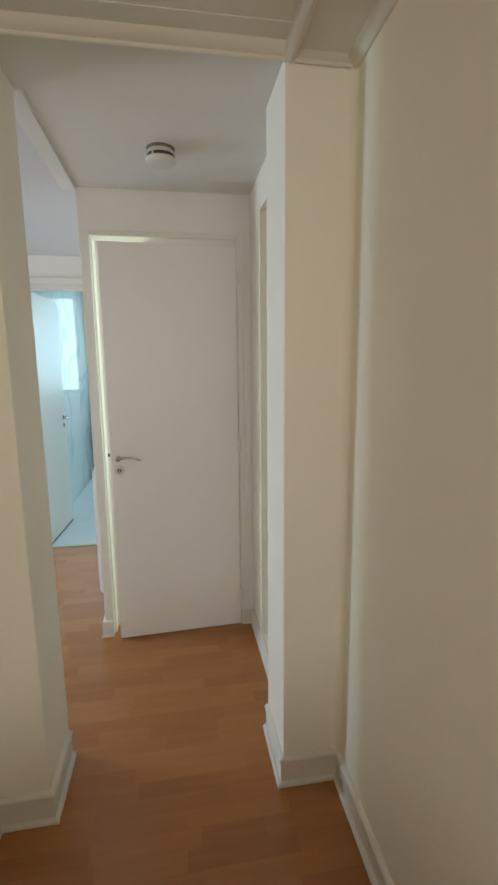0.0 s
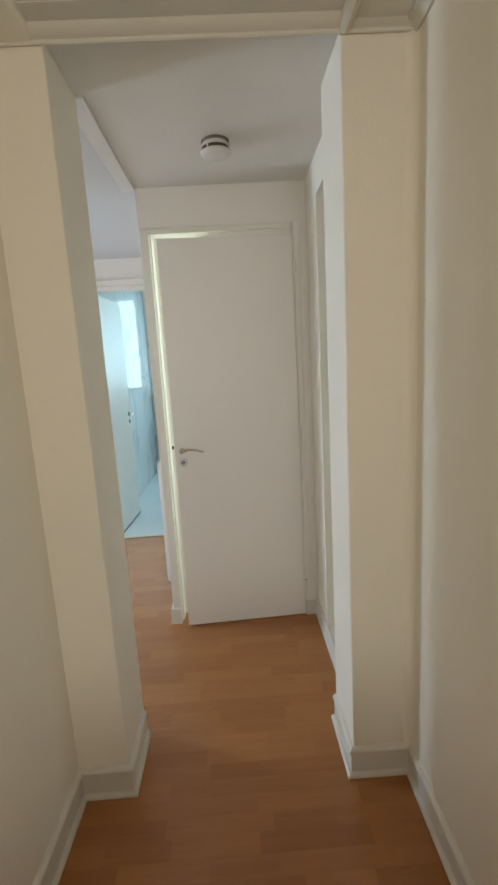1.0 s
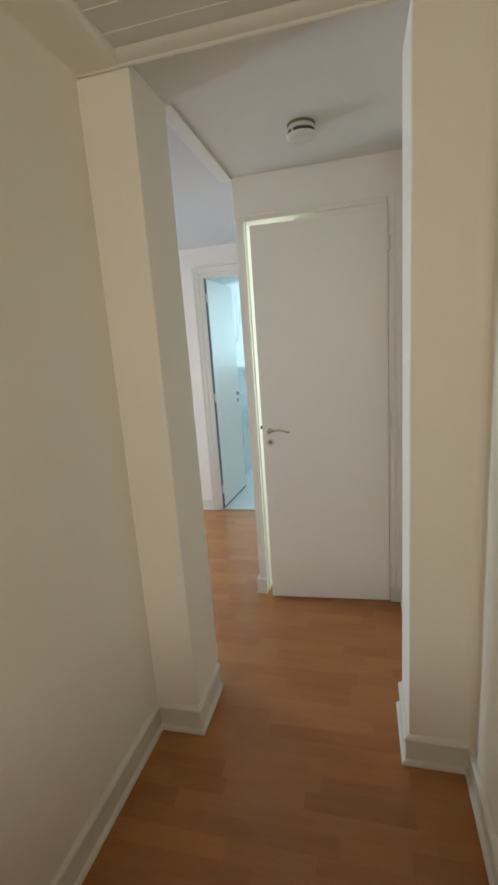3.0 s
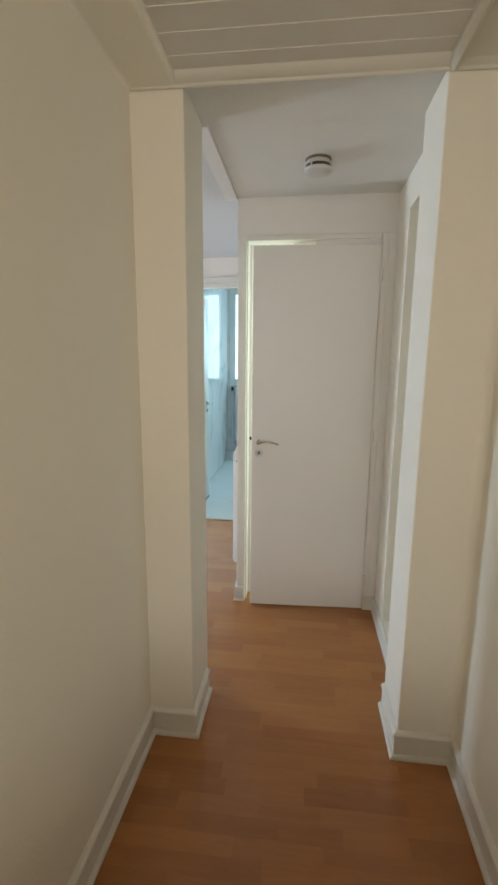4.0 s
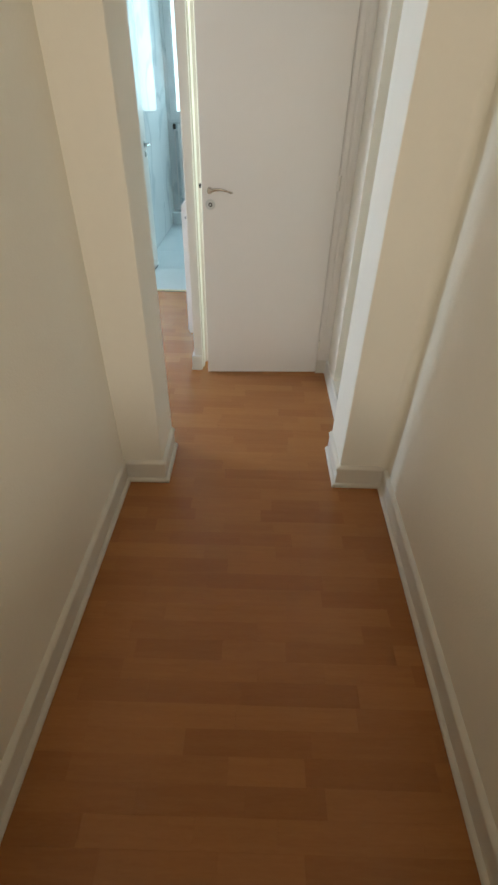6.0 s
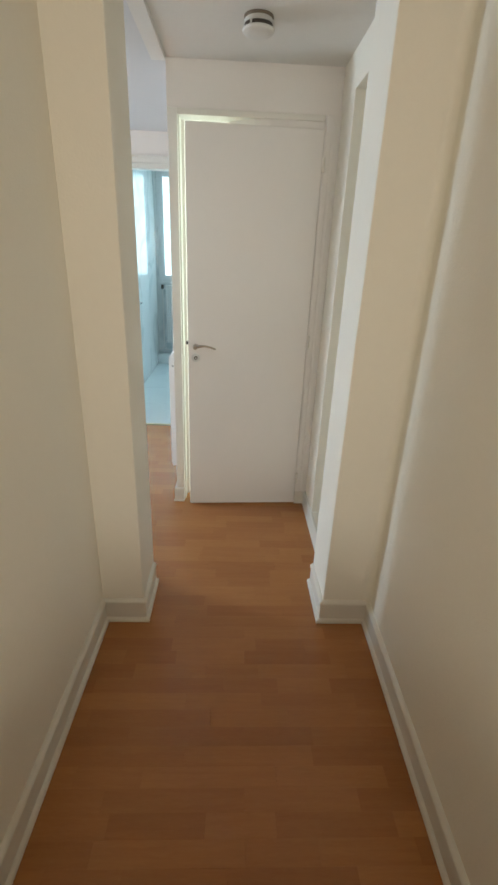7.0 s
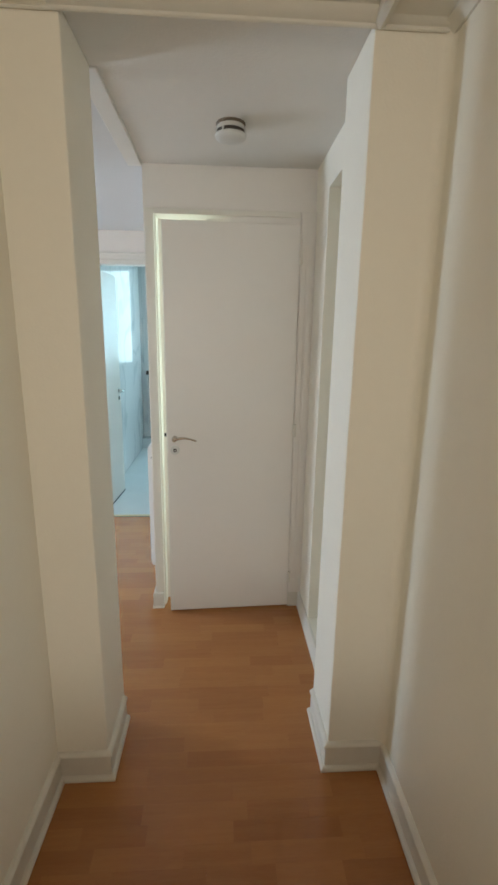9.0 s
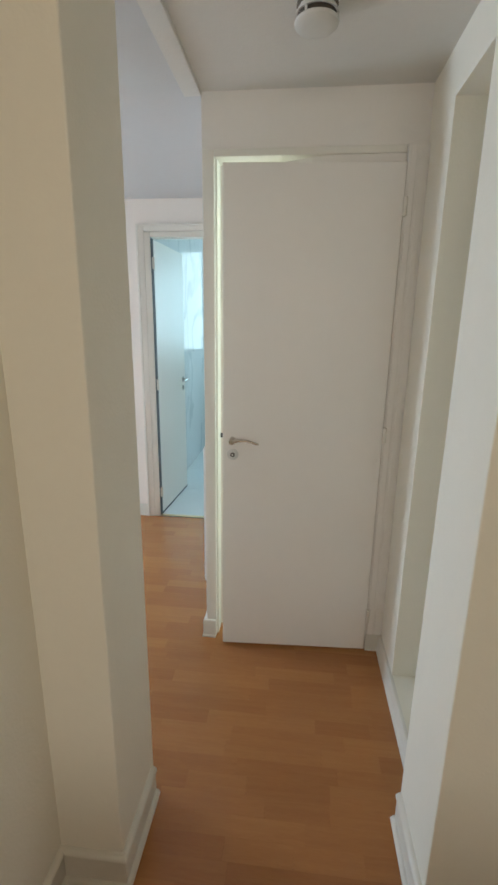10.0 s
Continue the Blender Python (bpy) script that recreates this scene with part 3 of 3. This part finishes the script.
for hz in (0.19, 1.03, 1.87):
    hg = part("hinge", moved(turned([(0.0075, -0.040), (0.0088, -0.038), (0.0088, 0.038), (0.0075, 0.040)], 16), -0.052, -0.004, hz), TRIM, bd, "white painted hinge", True)
    part("plate", boxes((-0.070, -0.030, -0.002, 0.004, hz - 0.038, hz + 0.038), bevel=0.001), TRIM, hg)
tagged(setting("threshold_strip", boxes((-1.032, -0.43, BW - 0.004, BW + 0.026, 0.0, 0.004), bevel=0.0015), BRASS, "worn brass strip on the bathroom threshold", "threshold"))

# ---- bathroom ----
win = base("window_1", (-1.075, BB, 1.085), "white window with a bright pane over the radiator and an added unseen second sash", "window", "structure")
for nm, b in (("window_frame", (0.0, 0.042, 0.012, 0.075, 0.0, 1.315)), ("window_frame", (1.563, 1.605, 0.012, 0.075, 0.0, 1.315)), ("window_frame", (0.613, 0.690, 0.012, 0.075, 0.0, 1.315)),
              ("window_frame", (0.042, 0.613, 0.012, 0.075, 0.0, 0.036)), ("window_frame", (0.042, 0.613, 0.012, 0.075, 1.275, 1.315)),
              ("window_frame", (0.690, 1.563, 0.012, 0.075, 0.0, 0.036)), ("window_frame", (0.690, 1.563, 0.012, 0.075, 1.275, 1.315))):
    part(nm, boxes(b, bevel=0.004), PVC, win)
# the second sash is unseen, added to hold the bathroom lamp
for x0, x1 in ((0.042, 0.613), (0.690, 1.563)):
    for b in ((x0, x0 + 0.04, 0.0, 0.058, 0.036, 1.275), (x1 - 0.04, x1, 0.0, 0.058, 0.036, 1.275), (x0 + 0.04, x1 - 0.04, 0.0, 0.058, 0.036, 0.080), (x0 + 0.04, x1 - 0.04, 0.0, 0.058, 1.235, 1.275)):
        part("sash", boxes(b, bevel=0.004), PVC, win)
    pn = part("pane", boxes((x0 + 0.038, x1 - 0.038, 0.030, 0.036, 0.078, 1.237)), PANE, win)
    pn.visible_shadow = False
part("window_sill", boxes((-0.01, 1.615, -0.03, 0.012, -0.022, 0.0), bevel=0.004), PVC, win)
tagged(mesh_object("backdrop_sky", boxes((-1.8, 1.2, BB + 0.5, BB + 0.51, 0.4, 3.2)), SKYGLOW), "bright pale blue overcast sky", "sky", kind="structure")

# window_4 is unseen, added only to frame the warm fill lamp
for nm, plc, sz, lab in (("window_2", (-4.75, 2.70, 0.4), (0.0, 1.04, 1.8), "tall white hall window"), ("window_3", (1.45, 2.58, 0.9), (0.0, 0.40, 1.2), "small white window"), ("window_4", (-2.1, -2.55, 1.25), (4.2, 0.0, 0.95), "unseen wide window added behind the camera")):
    w = base(nm, plc, lab, "window", "structure")
    if sz[0] == 0:
        for b in ((-0.03, 0.03, 0, 0.05, 0, sz[2]), (-0.03, 0.03, sz[1] - 0.05, sz[1], 0, sz[2]), (-0.03, 0.03, 0.05, sz[1] - 0.05, 0, 0.05), (-0.03, 0.03, 0.05, sz[1] - 0.05, sz[2] - 0.05, sz[2])):
            part("window_frame", boxes(b, bevel=0.004), PVC, w)
        p = part("pane", boxes((-0.004, 0.004, 0.05, sz[1] - 0.05, 0.05, sz[2] - 0.05)), PANE, w)
    else:
        for b in ((0, 0.05, -0.03, 0.03, 0, sz[2]), (sz[0] - 0.05, sz[0], -0.03, 0.03, 0, sz[2]), (0.05, sz[0] - 0.05, -0.03, 0.03, 0, 0.05), (0.05, sz[0] - 0.05, -0.03, 0.03, sz[2] - 0.05, sz[2])):
            part("window_frame", boxes(b, bevel=0.004), PVC, w)
        p = part("pane", boxes((0.05, sz[0] - 0.05, -0.004, 0.004, 0.05, sz[2] - 0.05)), PANE, w)
    p.visible_shadow = False

tagged(mesh_object("tiled_ledge", boxes((BL + 0.001, 0.6, 6.21, BB, 0.0, 0.135), bevel=0.003), BATHTILE), "low grey tiled ledge under the radiator", "ledge", kind="structure")

rad = base("radiator", (-0.985, 6.30, 0.135), "white ribbed steel radiator under the bathroom window", "radiator")
part("panel", boxes((0.0, 0.47, -0.026, 0.020, 0.15, 0.91), bevel=0.006), ENAMEL, rad)
for k in range(17):
    part("rib", boxes((0.004 + 0.0273 * k, 0.0265 + 0.0273 * k, -0.036, -0.024, 0.165, 0.895), bevel=0.005), ENAMEL, rad)
part("rail", boxes((0.006, 0.46, -0.012, 0.008, 0.17, 0.20), bevel=0.006), ENAMEL, rad)
part("rail", boxes((0.006, 0.46, -0.012, 0.008, 0.86, 0.89), bevel=0.006), ENAMEL, rad)
part("pipe", tube([(0.01, -0.005, 0.86), (-0.030, -0.005, 0.86), (-0.040, -0.005, 0.84), (-0.040, -0.005, 0.14), (-0.045, -0.005, 0.09), (-0.075, -0.005, 0.06), (-0.115, -0.005, 0.055)], 0.009, 10), ENAMEL, rad, "white heating pipe", True)
part("pipe", tube([(0.01, 0.02, 0.17), (-0.02, 0.02, 0.165), (-0.022, 0.02, 0.05), (0.10, 0.02, 0.045), (0.46, 0.02, 0.045)], 0.008, 10), ENAMEL, rad, "white heating pipe", True)
part("valve", moved(turned([(0.016, -0.02), (0.018, -0.012), (0.018, 0.02), (0.014, 0.03)], 18), -0.040, -0.005, 0.885), GRILLE, rad, "dark thermostat valve", True)
for fx in (0.07, 0.38):
    part("foot", boxes((fx, fx + 0.025, -0.012, 0.008, 0.0, 0.17), bevel=0.003), ENAMEL, rad)

# ---- floors, laid last ----
floor = setting("floor", boxes((-4.8, 2.7, -2.6, BW + 0.001, -0.06, -0.0055)), SUBFLOOR, "red-brown beech laminate strip floor", "floor")
STRIP_W = 0.0633


def strip_mesh(length):
    bm = bmesh.new()
    lo = [bm.verts.new((x, y, -0.0055)) for x, y in ((0, 0), (length, 0), (length, STRIP_W), (0, STRIP_W))]
    e = 0.00008
    up = [bm.verts.new((x, y, 0.0)) for x, y in ((e, e), (length - e, e), (length - e, STRIP_W - e), (e, STRIP_W - e))]
    bm.faces.new(up)
    for k in range(4):
        bm.faces.new((lo[k], lo[(k + 1) % 4], up[(k + 1) % 4], up[k]))
    bmesh.ops.recalc_face_normals(bm, faces=bm.faces)
    me = bpy.data.meshes.new("plank")
    bm.to_mesh(me)
    bm.free()
    me.materials.append(STRIP)
    return me


LENGTHS = (0.20, 0.27, 0.34, 0.41)
MESHES = {n: strip_mesh(n) for n in LENGTHS}
rng = random.Random(11)
verts, faces, count = [], [], 0
y = -3.46 + 14 * STRIP_W
while y + STRIP_W <= BW + 0.02:
    x = -4.7 - rng.random() * 0.3
    span = (-2.7, 2.7) if y < BK else (-0.69, 0.66) if y < 1.6 else (-4.8, 1.45)
    while x < 2.65:
        n = rng.choice(LENGTHS)
        if x + n < span[0] or x > span[1]:
            x += n
            continue
        near = (0.70 < y < 2.45 and x + n > -0.62 and x < 0.57) or (y >= 2.45 and x + n > -1.35 and x < -0.36) or (1.66 < y < 2.45 and x + n > -0.95 and x < 0)
        if near and count < 300:
            ob = new("plank", MESHES[n])
            ob.location = (x, y, 0)
            ob.parent = floor
            count += 1
        else:
            i, e = len(verts), 0.00008
            x0, x1 = max(x, span[0]), min(x + n, span[1])
            verts += [(x0, y, -0.0055), (x1, y, -0.0055), (x1, y + STRIP_W, -0.0055), (x0, y + STRIP_W, -0.0055),
                      (x0 + e, y + e, 0), (x1 - e, y + e, 0), (x1 - e, y + STRIP_W - e, 0), (x0 + e, y + STRIP_W - e, 0)]
            faces += [(i + 4, i + 5, i + 6, i + 7), (i, i + 1, i + 5, i + 4), (i + 1, i + 2, i + 6, i + 5), (i + 2, i + 3, i + 7, i + 6), (i + 3, i, i + 4, i + 7)]
        x += n
    y += STRIP_W
me = bpy.data.meshes.new("planks")
me.from_pydata(verts, [], faces)
me.materials.append(STRIPS)
rest = new("planks", me)
rest.parent = floor
tagged(rest, kind="stuff")

bathfloor = setting("floor_bath", boxes((BL - 0.012, 0.6, BW + 0.001, BB, -0.06, -0.003)), GROUT, "pale grey tiled bathroom floor", "floor")


def tile_mesh(name, w, h, thick, mat, axis):
    bm = boxes((0, w, 0, h, -thick, 0.0), bevel=0.0012)
    if axis == "x":
        bm.transform(Matrix(((0, 0, 1, 0), (1, 0, 0, 0), (0, 1, 0, 0), (0, 0, 0, 1))))
    bmesh.ops.recalc_face_normals(bm, faces=bm.faces)
    m = bpy.data.meshes.new(name)
    bm.to_mesh(m)
    bm.free()
    m.materials.append(mat)
    return m


ft = tile_mesh("tile", 0.597, 0.597, 0.012, BATHTILE, "z")
for i in range(3):
    for j in range(5):
        ob = new("tile", ft)
        ob.location = (BL + 0.002 + 0.6 * i, BW + 0.028 + 0.6 * j, 0.0)
        ob.parent = bathfloor
wt = tile_mesh("tile", 0.6275, 1.197, 0.012, MARBLE, "x")
walltiles = bpy.data.objects["wall_bath_left"]
for i in range(4):
    for j in range(3):
        ob = new("tile", wt)
        ob.location = (BL, BW + 0.082 + 0.63 * i, -0.02 + 1.2 * j if j else 0.0)
        ob.parent = walltiles
